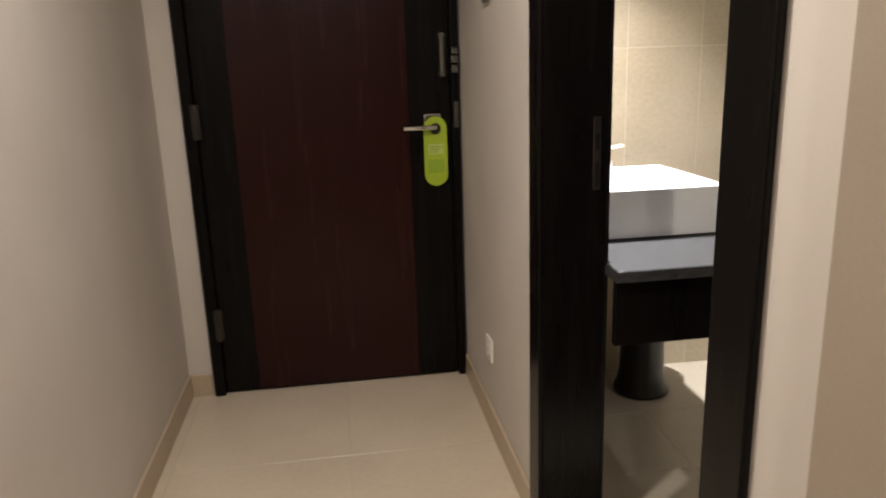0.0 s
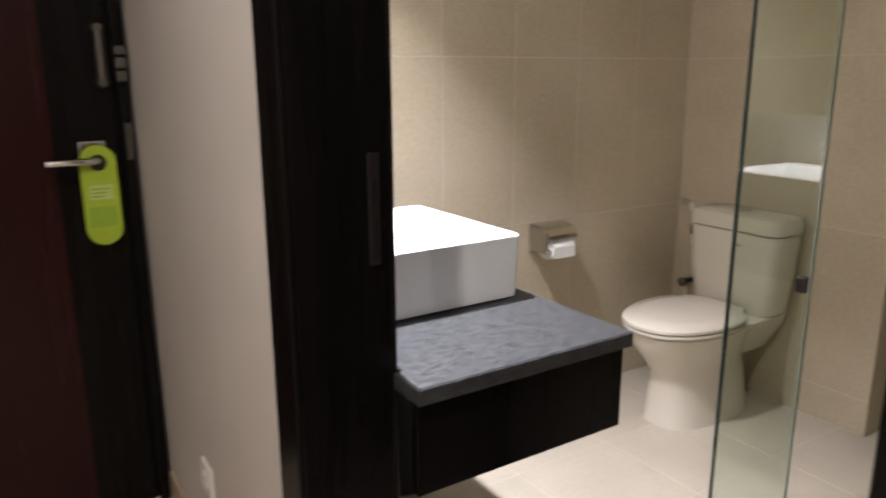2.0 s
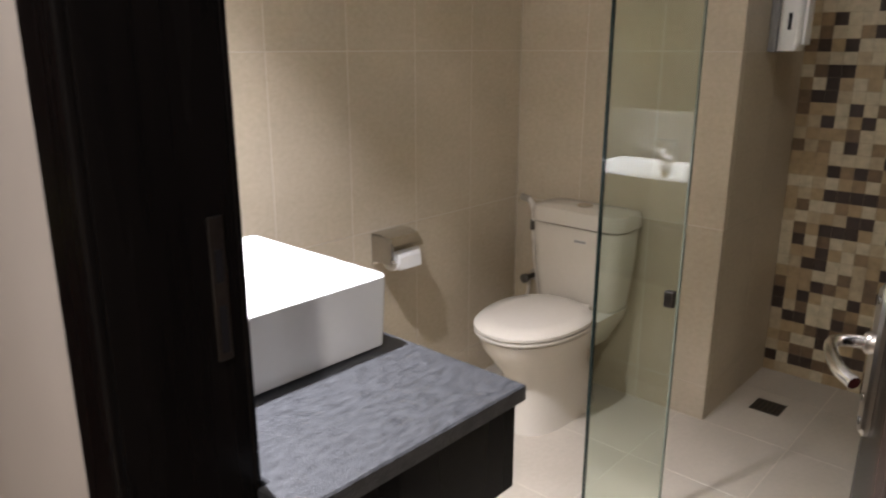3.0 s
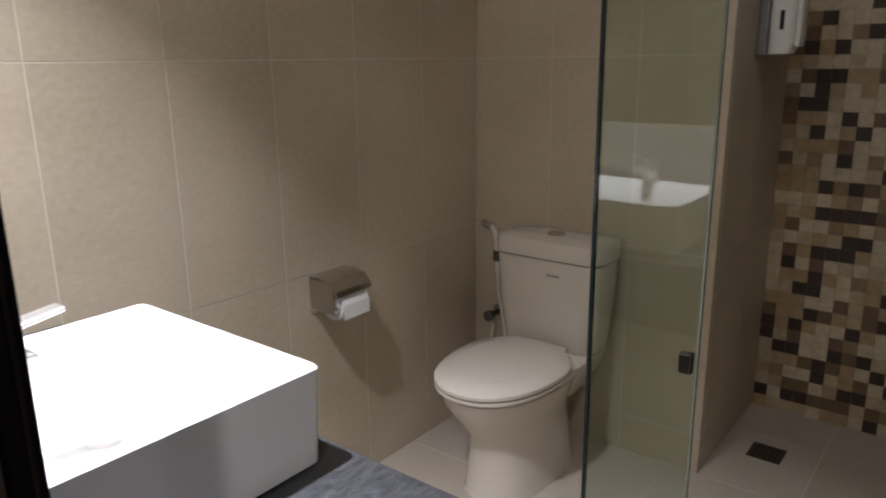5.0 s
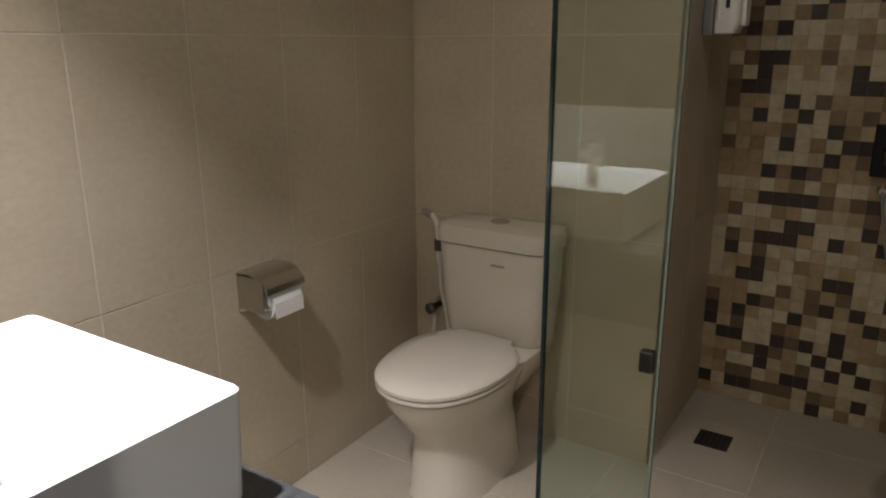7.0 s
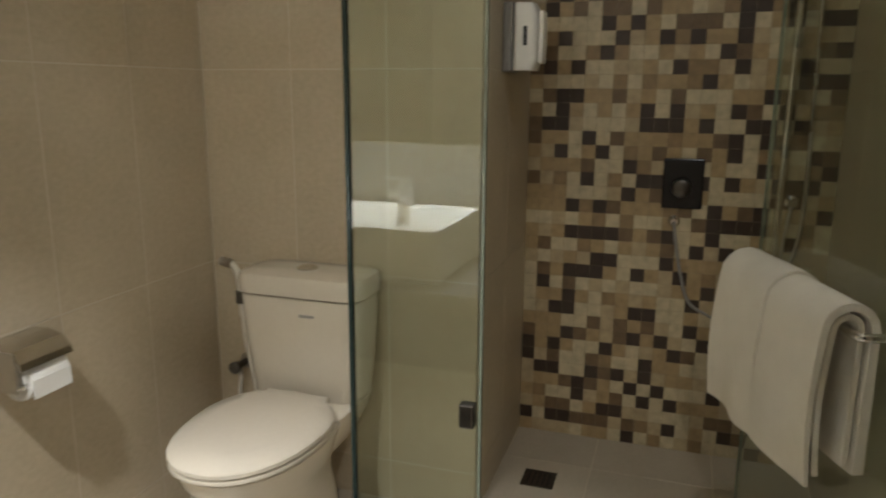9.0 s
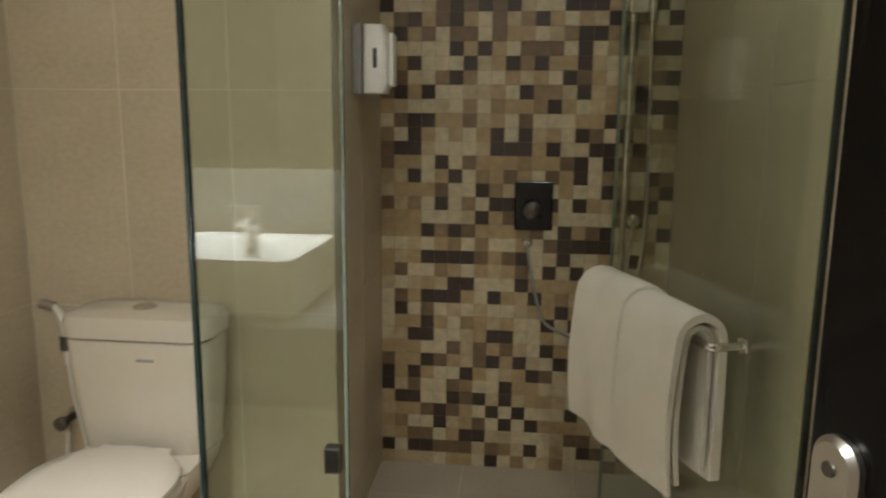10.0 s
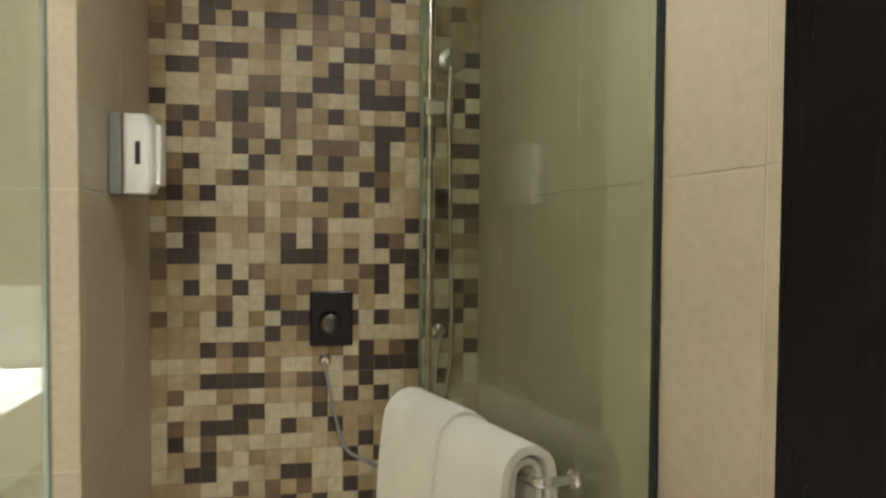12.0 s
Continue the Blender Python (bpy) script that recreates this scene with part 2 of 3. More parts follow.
TH = 0.0013  # thickness of a tile
floor_hall = structure("floor_1", "cream ceramic tiled corridor floor with fine joints", X_L - 0.1, X_IN, Y_BACK - 0.1, Y_E + 0.1, -0.12, -TH, mat=GROUT)
floor_bath = structure("floor_2", "beige tiled bathroom floor running into the shower", X_IN + 0.002, X_M + 0.1, Y_C - 0.1, Y_A + 0.1, -0.12, -TH, mat=GROUT)
wall_left = structure("wall_1", "plain beige papered corridor wall", X_L - 0.1, X_L, Y_BACK, Y_E + 0.1, -0.008, H)
wall_entry_l = structure("wall_2", "papered wall strip beside the entry door", X_L + 0.002, -0.49, Y_E - 0.002, Y_E + 0.1, -0.008, H)
wall_over = structure("wall_3", "papered wall above the entry door", -0.488, X_R + 0.002, Y_E, Y_E + 0.1, 2.16, H)
wall_right = structure("wall_4", "beige papered wall between corridor and bathroom", X_R, X_IN - TH, Y_K + 0.012, Y_E + 0.1, -0.008, H)
wall_right_near = structure("wall_5", "beige papered wall beside the bathroom doorway", X_R, X_IN - TH, 0.15, Y_M - 0.012, -0.008, H)
wall_head = structure("wall_6", "papered wall above the bathroom doorway", X_R, X_IN - TH, Y_M - 0.010, Y_K + 0.010, 2.12, H)
wall_step = structure("wall_7", "darker taupe wall projecting into the corridor", 0.532, X_IN - TH, Y_BACK, 0.212, -0.008, H, mat=TAUPE, bevel=0.002)
wall_back = structure("wall_8", "plain papered wall closing the room behind", X_L - 0.1, X_IN, Y_BACK - 0.1, Y_BACK - 0.002, -0.008, H)
wall_a = structure("wall_9", "beige tiled bathroom wall with the paper holder", X_IN + 0.002, X_B, Y_A + TH, Y_A + 0.1, -0.12, H, mat=GROUT)
wall_b = structure("wall_10", "beige tiled wall behind the toilet, returning into the shower", X_B + TH, X_M + 0.1, Y_R + TH, Y_A + 0.1, -0.12, H, mat=GROUT)
wall_c = structure("wall_11", "beige tiled side wall of bathroom and shower", X_IN + 0.002, X_M + 0.1, Y_C - 0.1, Y_C - TH, -0.12, H, mat=GROUT)
wall_m = structure("wall_12", "shower wall clad in brown and cream mosaic", X_M - 0.0064, X_M + 0.1, Y_C - 0.004, Y_R + 0.004, -0.12, H, mat=MOSAIC_GROUT)
ceiling = structure("ceiling", "white painted ceiling", X_L - 0.1, X_M + 0.1, Y_BACK - 0.1, Y_E + 0.1, H, H + 0.1, mat=PLASTER)
for nm, box in (("baseboard_1", (X_L, X_L + 0.012, Y_BACK, Y_E - 0.014, 0, 0.095)), ("baseboard_2", (X_L + 0.001, -0.492, Y_E - 0.014, Y_E - 0.003, 0, 0.095)),
                ("baseboard_3", (X_R - 0.012, X_R - 0.0005, Y_J + 0.002, Y_E - 0.035, 0, 0.095)), ("baseboard_4", (0.52, 0.5315, Y_BACK, 0.19, 0, 0.095))):
    structure(nm, "beige ceramic tile skirting along the wall", *box, mat=BASEBOARD, bevel=0.002)


# ---- doors ----
def lever_bar(reach, length, r, drop=0.0):
    """A lever handle: a neck out of the plate along -y, then a bar along -x."""
    pts = [(0, 0, 0), (0, -reach * 0.7, 0), (-0.006, -reach * 0.93, 0), (-0.022, -reach, 0), (-length * 0.6, -reach, -drop * 0.4), (-length, -reach * 0.92, -drop)]
    return bm_tube(bezier(pts, 6), r, 12)


# entry door: its frame fills the end of the corridor
door_1 = empty("door_1", (0.0435, Y_E, 0), "closed dark hotel room door, black stiles round a deep red panel", "door")
tagged(door_1, kind="structure")
dw = 0.5265
part("frame", bm_box(-dw, -dw + 0.045, -0.03, 0.09, 0, 2.16, 0.004), BLACKWOOD, door_1, "black stained frame post")
part("frame", bm_box(dw - 0.03, dw, -0.03, 0.09, 0, 2.16, 0.004), BLACKWOOD, door_1, "black stained frame post")
part("frame", bm_box(-dw + 0.046, dw - 0.031, -0.03, 0.09, 2.11, 2.16, 0.004), BLACKWOOD, door_1, "black stained frame head")
leaf_1 = part("leaf", bm_box(-dw + 0.047, dw - 0.034, -0.008, 0.04, 0.006, 2.107, 0.003), BLACKWOOD, door_1)
part("panel", bm_box(-0.345, 0.328, -0.0095, 0.0, 0.012, 2.10, 0.0006, 1), REDWOOD, leaf_1, "dark red veneer panel")
for hz in (1.12, 0.31, 1.85):
    h = part("hinge", bm_box(-dw + 0.03, -dw + 0.062, -0.034, -0.0085, hz - 0.065, hz + 0.065, 0.004), HINGE, door_1, "dull bronze butt hinge")
    part("knuckle", bm_tube([(-dw + 0.047, -0.036, hz - 0.066), (-dw + 0.047, -0.036, hz + 0.066)], 0.008), HINGE, h)
plate = part("lock_plate", bm_box(0.385, 0.455, -0.02, -0.0082, 1.02, 1.115, 0.004), STEEL, leaf_1)
rose = part("rose", bm_lathe([(0.026, 0), (0.026, 0.012), (0.02, 0.018)], (0, -1, 0), (0.425, -0.018, 1.066)), STEEL, leaf_1)
lev = lever_bar(0.05, 0.125, 0.0095)
bmesh.ops.translate(lev, verts=lev.verts, vec=(0.425, -0.03, 1.066))
part("lever", lev, CHROME, leaf_1, "chrome lever handle", True)
latch = part("safety_latch", bm_tube([(0.464, -0.03, 1.275), (0.464, -0.03, 1.405)], 0.016, 14), DARKSTEEL, leaf_1, "swing bar safety latch in dull metal", True)
for z in (1.27, 1.41):
    part("latch_end", bm_lathe([(0.004, 0), (0.018, 0.003), (0.02, 0.014), (0.012, 0.024)], (0, -1, 0), (0.464, -0.012, z)), DARKSTEEL, latch, smooth=True)
for z0, z1 in ((1.27, 1.30), (1.305, 1.335), (1.34, 1.365)):
    part("latch_keeper", bm_box(0.497, 0.5255, -0.05, -0.031, z0, z1, 0.004), DARKSTEEL, door_1, "metal keeper plate")
part("strike_plate", bm_box(0.505, 0.524, -0.034, -0.031, 1.06, 1.16, 0.001), DARKSTEEL, door_1)

# hanging card on the entry door's lever
card = empty("door_hanger", (0.468, Y_E - 0.052, 1.085), "lime green do-not-disturb card hanging on the door lever", "door hanger")
bm = bmesh.new()
outline = [(0.046 * math.cos(a), 0.046 * math.sin(a) - 0.024) for a in (radians(k * 15) for k in range(0, 13))] + [(0.046 * math.cos(a), 0.046 * math.sin(a) - 0.205) for a in (radians(180 + k * 15) for k in range(0, 13))]
rings(bm, [[(x, 0, z) for x, z in outline], [(x, -0.0025, z) for x, z in outline]])
part("card", bm, LIME, card)
part("print", bm_box(-0.03, 0.03, -0.0042, -0.0027, -0.125, -0.085, 0.0), PALE_GREEN, card, "pale printed label")
for k in range(3):
    part("print_line", bm_box(-0.024, 0.024 - 0.008 * k, -0.0052, -0.0043, -0.098 - 0.010 * k, -0.094 - 0.010 * k), DEEP_GREEN, card)
part("print", bm_box(-0.034, 0.034, -0.0042, -0.0027, -0.20, -0.145, 0.0), DEEP_GREEN, card, "darker green printed field")
part("hole_ring", bm_lathe([(0.022, 0), (0.022, 0.002), (0.0215, 0.003)], (0, -1, 0), (0, -0.0027, -0.025)), BLACK, card)

# bathroom doorway: casings on both faces and a lining between them
door_2 = empty("door_2", (X_R, Y_K, 0), "open bathroom door of black wood with a glossy red-brown panel, in a black casing", "door")
tagged(door_2, kind="structure")
wt = X_IN - X_R
oy = Y_M - Y_K
for y0, y1 in ((0.0, Y_J - Y_K), (Y_N - Y_K, oy)):
    part("casing", bm_box(-0.014, -0.0008, y0, y1, 0, 2.2, 0.004), BLACKWOOD, door_2, "black stained casing board")
    part("casing", bm_box(wt + 0.0008, wt + 0.012, max(y0, Y_C - Y_K + 0.001), y1, 0, 2.2, 0.004), BLACKWOOD, door_2, "black stained casing board")
part("casing", bm_box(-0.014, -0.0008, oy + 0.001, -0.001, 2.11, 2.2, 0.004), BLACKWOOD, door_2, "black stained casing board")
part("lining", bm_box(-0.001, wt + 0.001, 0.0005, 0.012, 0, 2.1, 0.001), BLACKWOOD, door_2)
part("lining", bm_box(-0.001, wt + 0.001, oy - 0.012, oy - 0.0005, 0, 2.1, 0.001), BLACKWOOD, door_2)
part("lining", bm_box(-0.001, wt + 0.001, oy + 0.001, -0.001, 2.1, 2.12, 0.001), BLACKWOOD, door_2)
strike = part("strike_plate", bm_box(wt - 0.036, wt - 0.016, -0.0035, 0.0002, 0.99, 1.17, 0.001), DARKSTEEL, door_2, "dull metal strike plate")
for z0, z1 in ((1.09, 1.13), (1.0, 1.06)):
    part("latch_hole", bm_box(wt - 0.031, wt - 0.021, -0.0042, -0.0036, z0, z1), BLACK, strike)

# the leaf stands open into the room
HX, HY = X_IN + 0.014, Y_C + 0.018
TX, TY = 1.452, 0.772
LW = math.hypot(TX - HX, TY - HY)
turn = math.degrees(math.atan2(TY - HY, TX - HX))
leaf = empty("leaf", (HX - X_R, HY - Y_K, 0), "", "", rz=turn)
leaf.parent = door_2
# along x from the hinge to the free edge; the face towards +y is the one seen
part("slab", bm_box(0.004, LW, -0.038, -0.0002, 0.008, 2.09, 0.0025), BLACKWOOD, leaf)
part("panel", bm_box(0.125, LW - 0.125, -0.0004, 0.0014, 0.012, 2.086, 0.0006, 1), REDWOOD, leaf, "glossy red-brown veneer panel")
part("panel", bm_box(0.125, LW - 0.125, -0.0396, -0.0378, 0.012, 2.086, 0.0006, 1), REDWOOD, leaf, "glossy red-brown veneer panel")
for x in (0.123, LW - 0.123):
    part("groove", bm_box(x - 0.0015, x + 0.0015, -0.0004, 0.0006, 0.012, 2.086), BLACK, leaf, "dark joint beside the panel")


def plate_loop(cx, w, z0, z1, y):
    r = w / 2
    return [(cx + r * math.cos(a), y, z1 - r + r * math.sin(a)) for a in (radians(15 * k) for k in range(13))] + [(cx + r * math.cos(a), y, z0 + r + r * math.sin(a)) for a in (radians(180 + 15 * k) for k in range(13))]


for side, off in ((1, 0.0), (-1, -0.038)):
    cx, z0, z1 = LW - 0.034, 0.805, 1.04
    bm = rings(bmesh.new(), [plate_loop(cx, 0.046, z0, z1, off + side * d) if i < 2 else plate_loop(cx, 0.036, z0 + 0.005, z1 - 0.005, off + side * d) for i, d in enumerate((0.0002, 0.006, 0.011))])
    hp = part("handle_plate", bm, STEEL, leaf, "rounded satin nickel lock plate", True)
    for z in (z1 - 0.025, z0 + 0.06, z0 + 0.022):
        part("screw", bm_lathe([(0.0065, 0), (0.006, 0.002), (0.003, 0.0022)], (0, side, 0), (cx, off + side * 0.011, z), 14), DARKSTEEL, hp)
    part("boss", bm_lathe([(0.017, 0), (0.016, 0.008), (0.0125, 0.012)], (0, side, 0), (cx, off + side * 0.010, z1 - 0.09)), STEEL, hp, smooth=True)
    pts = [(cx, off + side * 0.015, z1 - 0.09), (cx, off + side * 0.042, z1 - 0.09), (cx - 0.012, off + side * 0.062, z1 - 0.091), (cx - 0.045, off + side * 0.068, z1 - 0.094), (cx - 0.09, off + side * 0.062, z1 - 0.1), (cx - 0.118, off + side * 0.046, z1 - 0.106)]
    part("lever", bm_tube(bezier(pts, 6), 0.0095, 12), CHROME, hp, "curved polished lever", True)
part("latch_face", bm_box(LW, LW + 0.0015, -0.031, -0.008, 0.84, 1.02), STEEL, leaf, "steel lock face on the edge")
for z in (0.25, 1.05, 1.85):
    part("hinge", bm_tube([(0.0, 0.006, z - 0.05), (0.0, 0.006, z + 0.05)], 0.007), HINGE, leaf, "barrel hinge")

# socket low on the corridor wall, card switch above
sock = empty("wall_socket", (X_R, 2.0, 0.31), "white power socket low on the papered wall", "socket")
part("cover", bm_box(-0.010, -0.0002, -0.043, 0.043, -0.043, 0.043, 0.004), WHITE_P, sock)
part("insert", bm_lathe([(0.024, 0), (0.024, 0.003), (0.02, 0.001)], (-1, 0, 0), (-0.010, 0, 0)), WHITE_P, sock)
for y in (-0.009, 0.009):
    part("contact", bm_lathe([(0.003, 0), (0.0028, 0.001)], (-1, 0, 0), (-0.0115, y, 0), 10), BLACK, sock)
sw = empty("key_card_switch", (X_R, 1.96, 1.55), "grey key-card switch on the papered wall", "switch")
part("cover", bm_box(-0.014, -0.0002, -0.044, 0.044, -0.06, 0.06, 0.005), GREY_P, sw)
part("slot", bm_box(-0.0155, -0.0142, -0.03, 0.03, 0.01, 0.016), BLACK, sw)

# ---- vanity ----


def l_slab(x0, x1, x2, y1, y2, z0, z1):
    """A slab with a short nib at its front end, beside the door lining."""
    shape = [(x0, 0), (x2, 0), (x2, y2), (x1, y2), (x1, y1), (x0, y1)]
    c = 0.003
    loops = [[(x, y, z) for x, y in shape] for z in (z0, z1 - c)]
    mid = (0.25, 0.5)
    loops.append([(x + (c if x < mid[0] else -c), y + (c if y < y1 - 0.01 else -c), z1) for x, y in shape])
    return rings(bmesh.new(), loops)


ZC, CX1, CY0 = 0.80, 1.225, 1.237
counter = empty("vanity_counter", (X_IN, CY0, 0), "dark grey granite vanity counter on a black apron", "counter")
part("worktop", l_slab(0.0005, 0.016, CX1 - X_IN, Y_K - CY0 - 0.006, Y_A - CY0 - 0.002, ZC - 0.03, ZC), STONE, counter, "riven dark grey granite slab")
part("apron", bm_box(0.003, CX1 - X_IN - 0.012, 0.012, 0.034, 0.60, ZC - 0.0305, 0.002), BLACKWOOD, counter, "black lacquered front board")
part("apron", bm_box(CX1 - X_IN - 0.034, CX1 - X_IN - 0.012, 0.0345, Y_A - CY0 - 0.004, 0.60, ZC - 0.0305, 0.002), BLACKWOOD, counter, "black lacquered side board")

basin = empty("wash_basin", (0.985, 1.749, ZC), "white square ceramic vessel basin standing on the counter", "basin")
BW, BD, BH = 0.39, 0.438, 0.146
loops = [rounded(0, 0, BW - 0.05, BD - 0.05, 0.02, 0.0), rounded(0, 0, BW - 0.04, BD - 0.04, 0.02, 0.004), rounded(0, 0, BW - 0.008, BD - 0.008, 0.016, 0.006), rounded(0, 0, BW, BD, 0.014, BH - 0.012), rounded(0, 0, BW, BD, 0.014, BH - 0.003),
         rounded(0, 0, BW - 0.006, BD - 0.006, 0.012, BH), rounded(0.02, 0, BW - 0.075, BD - 0.03, 0.012, BH), rounded(0.02, 0, BW - 0.082, BD - 0.037, 0.014, BH - 0.004),
         rounded(0.02, 0, BW - 0.094, BD - 0.06, 0.03, BH - 0.075), rounded(0.02, 0, BW - 0.2, BD - 0.2, 0.06, BH - 0.098), rounded(0.0, 0, 0.04, 0.04, 0.019, BH - 0.104)]
part("bowl", rings(bmesh.new(), loops), CERAMIC, basin, smooth=True)
part("waste", bm_lathe([(0.022, 0), (0.022, 0.003), (0.012, 0.004)], (0, 0, 1), (0.0, 0, BH - 0.104)), TAP_METAL, basin, "satin chrome waste plug")
part("overflow", bm_lathe([(0.011, 0), (0.011, 0.003), (0.006, 0.0035)], (1, 0, 0.3), (-0.121, 0.0, BH - 0.04), 14), CHROME, basin, "chrome overflow ring")

tap = empty("basin_mixer", (0.822, 1.753, ZC + BH), "chrome single-lever mixer tap on the basin's rear ledge", "tap")
part("body", rings(bmesh.new(), [rounded(0, 0, 0.052, 0.052, 0.02, 0), rounded(0, 0, 0.048, 0.048, 0.018, 0.006), rounded(0.003, 0, 0.040, 0.042, 0.014, 0.03), rounded(0.006, 0, 0.042, 0.044, 0.014, 0.058)]), TAP_METAL, tap, smooth=True)
part("spout", rings(bmesh.new(), [rounded_end(x, w, h, z) for x, w, h, z in ((0.0, 0.042, 0.026, 0.043), (0.05, 0.042, 0.026, 0.046), (0.088, 0.041, 0.022, 0.046), (0.093, 0.037, 0.017, 0.045))]), TAP_METAL, tap, "short square spout", True)
part("cap", rings(bmesh.new(), [rounded(0.006, 0, 0.040, 0.042, 0.014, 0.0585), rounded(0.006, 0, 0.038, 0.040, 0.014, 0.067), rounded(0.006, 0, 0.030, 0.032, 0.012, 0.072)]), TAP_METAL, tap, smooth=True)
lever = rings(bmesh.new(), [rounded_end(x, w, h, z) for x, w, h, z in ((-0.018, 0.030, 0.009, 0.077), (0.03, 0.030, 0.009, 0.083), (0.08, 0.028, 0.008, 0.091), (0.134, 0.026, 0.007, 0.098))])
bmesh.ops.rotate(lever, verts=lever.verts, cent=(0, 0, 0), matrix=Matrix.Rotation(radians(2), 3, "Z"))
part("lever", lever, TAP_METAL, tap, "long flat lever", True)
part("aerator", bm_lathe([(0.009, 0), (0.009, 0.008)], (0, 0, -1), (0.078, 0, 0.036), 14), STEEL, tap)

upstand = empty("backsplash", (X_IN, Y_J + 0.03, ZC), "pale stone backsplash standing behind the basin", "backsplash")
part("slab", bm_box(0.0006, 0.0155, 0.0, Y_A - Y_J - 0.034, 0.0005, 0.32, 0.002), PALE_STONE, upstand)

mirror = empty("mirror", (X_IN, Y_J + 0.03, ZC + 0.328), "frameless wall mirror above the pale backsplash", "mirror")
part("glass", bm_box(0.0006, 0.0066, 0.0, Y_A - Y_J - 0.034, 0.0, 0.85, 0.0015, 1), MIRROR, mirror)

bin_ = empty("waste_bin", (1.235, 2.18, 0), "black flared waste bin under the vanity", "bin")
part("body", bm_lathe([(0.098, 0), (0.108, 0.006), (0.108, 0.02), (0.095, 0.045), (0.087, 0.10), (0.084, 0.2), (0.088, 0.34), (0.095, 0.46), (0.097, 0.47), (0.092, 0.47), (0.08, 0.2), (0.08, 0.02)], seg=32), BLACK, bin_, smooth=True)
part("rim", bm_lathe([(0.098, 0.455), (0.101, 0.462), (0.098, 0.472), (0.093, 0.472)], seg=32), BLACK, bin_, smooth=True)

# ---- toilet paper holder ----
tp = empty("toilet_paper_holder", (1.99, Y_A, 0.735), "chrome toilet paper holder with a curved lid on tiled wall", "paper holder")
w = 0.07
prof = [(0.0, -0.10), (0.0, 0.002), (-0.045, 0.004), (-0.085, -0.006), (-0.108, -0.03), (-0.112, -0.045)]
outer, inner = [(y, z) for y, z in prof[1:]], [(y + 0.004, z - 0.004) for y, z in reversed(prof[1:])]
part("lid", rings(bmesh.new(), [[(x, y - 0.004, z) for y, z in outer + inner] for x in (-w, w)]), CHROME, tp, "curved polished lid")
part("back_plate", bm_box(-w, w, -0.004, -0.0002, -0.115, -0.001, 0.001), CHROME, tp)
part("side_plate", bm_box(-w - 0.0015, -w + 0.0015, -0.10, -0.004, -0.10, -0.006, 0.001), STEEL, tp)
part("spindle", bm_tube([(-w, -0.095, -0.085), (-w + 0.012, -0.10, -0.088), (w, -0.075, -0.085)], 0.006), CHROME, tp)
part("paper_roll", bm_lathe([(0.02, -0.052), (0.046, -0.052), (0.047, -0.048), (0.047, 0.048), (0.046, 0.052), (0.02, 0.052)], (1, 0, 0), (0.006, -0.068, -0.082), 28), PAPER, tp, "white toilet paper roll", True)
part("paper_end", rings(bmesh.new(), [[(x, -0.1145, -0.075), (x, -0.1165, -0.075), (x, -0.1172, -0.118), (x, -0.1152, -0.118)] for x in (-0.046, 0.058)]), PAPER, tp, "loose sheet end")

# ---- toilet ----
wc = empty("toilet", (X_B, 1.99, 0), "ivory close-coupled toilet with its lid closed", "toilet")


def oval(cx, a_front, a_back, b, z, n=32, power=2.2):
    out = []
    for k in range(n):
        t = 2 * math.pi * k / n
        c, s = math.cos(t), math.sin(t)
        r = (abs(c) ** power + abs(s) ** power) ** (-1 / power)
        out.append((cx + (a_back if c > 0 else a_front) * c * r, b * s * r, z))
    return out


# x runs from the wall (0) to the front (negative)
part("pedestal", rings(bmesh.new(), [oval(-0.32, 0.235, 0.24, 0.128, 0.0, power=2.8), oval(-0.32, 0.23, 0.23, 0.124, 0.02, power=2.8), oval(-0.32, 0.222, 0.21, 0.118, 0.14, power=2.6), oval(-0.33, 0.225, 0.21, 0.12, 0.21), oval(-0.36, 0.25, 0.21, 0.15, 0.28), oval(-0.38, 0.275, 0.24, 0.172, 0.34), oval(-0.38, 0.285, 0.27, 0.182, 0.375), oval(-0.38, 0.28, 0.27, 0.178, 0.383), oval(-0.38, 0.05, 0.05, 0.03, 0.384)]), WC_CERAMIC, wc, smooth=True)
part("shelf", rings(bmesh.new(), [rounded(-0.16, 0, 0.26, 0.20, 0.04, 0.24), rounded(-0.155, 0, 0.29, 0.32, 0.05, 0.35), rounded(-0.155, 0, 0.29, 0.34, 0.05, 0.388), rounded(-0.155, 0, 0.28, 0.33, 0.05, 0.392)]), WC_CERAMIC, wc, smooth=True)
part("seat", rings(bmesh.new(), [oval(-0.40, 0.275, 0.19, 0.182, 0.386), oval(-0.40, 0.282, 0.195, 0.188, 0.389), oval(-0.40, 0.282, 0.195, 0.188, 0.398), oval(-0.40, 0.275, 0.19, 0.18, 0.400)]), WC_CERAMIC, wc, smooth=True)
part("lid", rings(bmesh.new(), [oval(-0.40, 0.272, 0.19, 0.18, 0.403), oval(-0.40, 0.284, 0.197, 0.189, 0.406), oval(-0.40, 0.284, 0.197, 0.189, 0.416), oval(-0.40, 0.27, 0.19, 0.178, 0.426), oval(-0.40, 0.2, 0.15, 0.13, 0.431), oval(-0.40, 0.05, 0.05, 0.04, 0.433)]), WC_CERAMIC, wc, "closed ivory lid with rounded rim", True)
for y in (-0.075, 0.075):
    part("lid_hinge", bm_tube([(-0.205, y - 0.022, 0.408), (-0.205, y + 0.022, 0.408)], 0.012), WC_CERAMIC, wc, smooth=True)
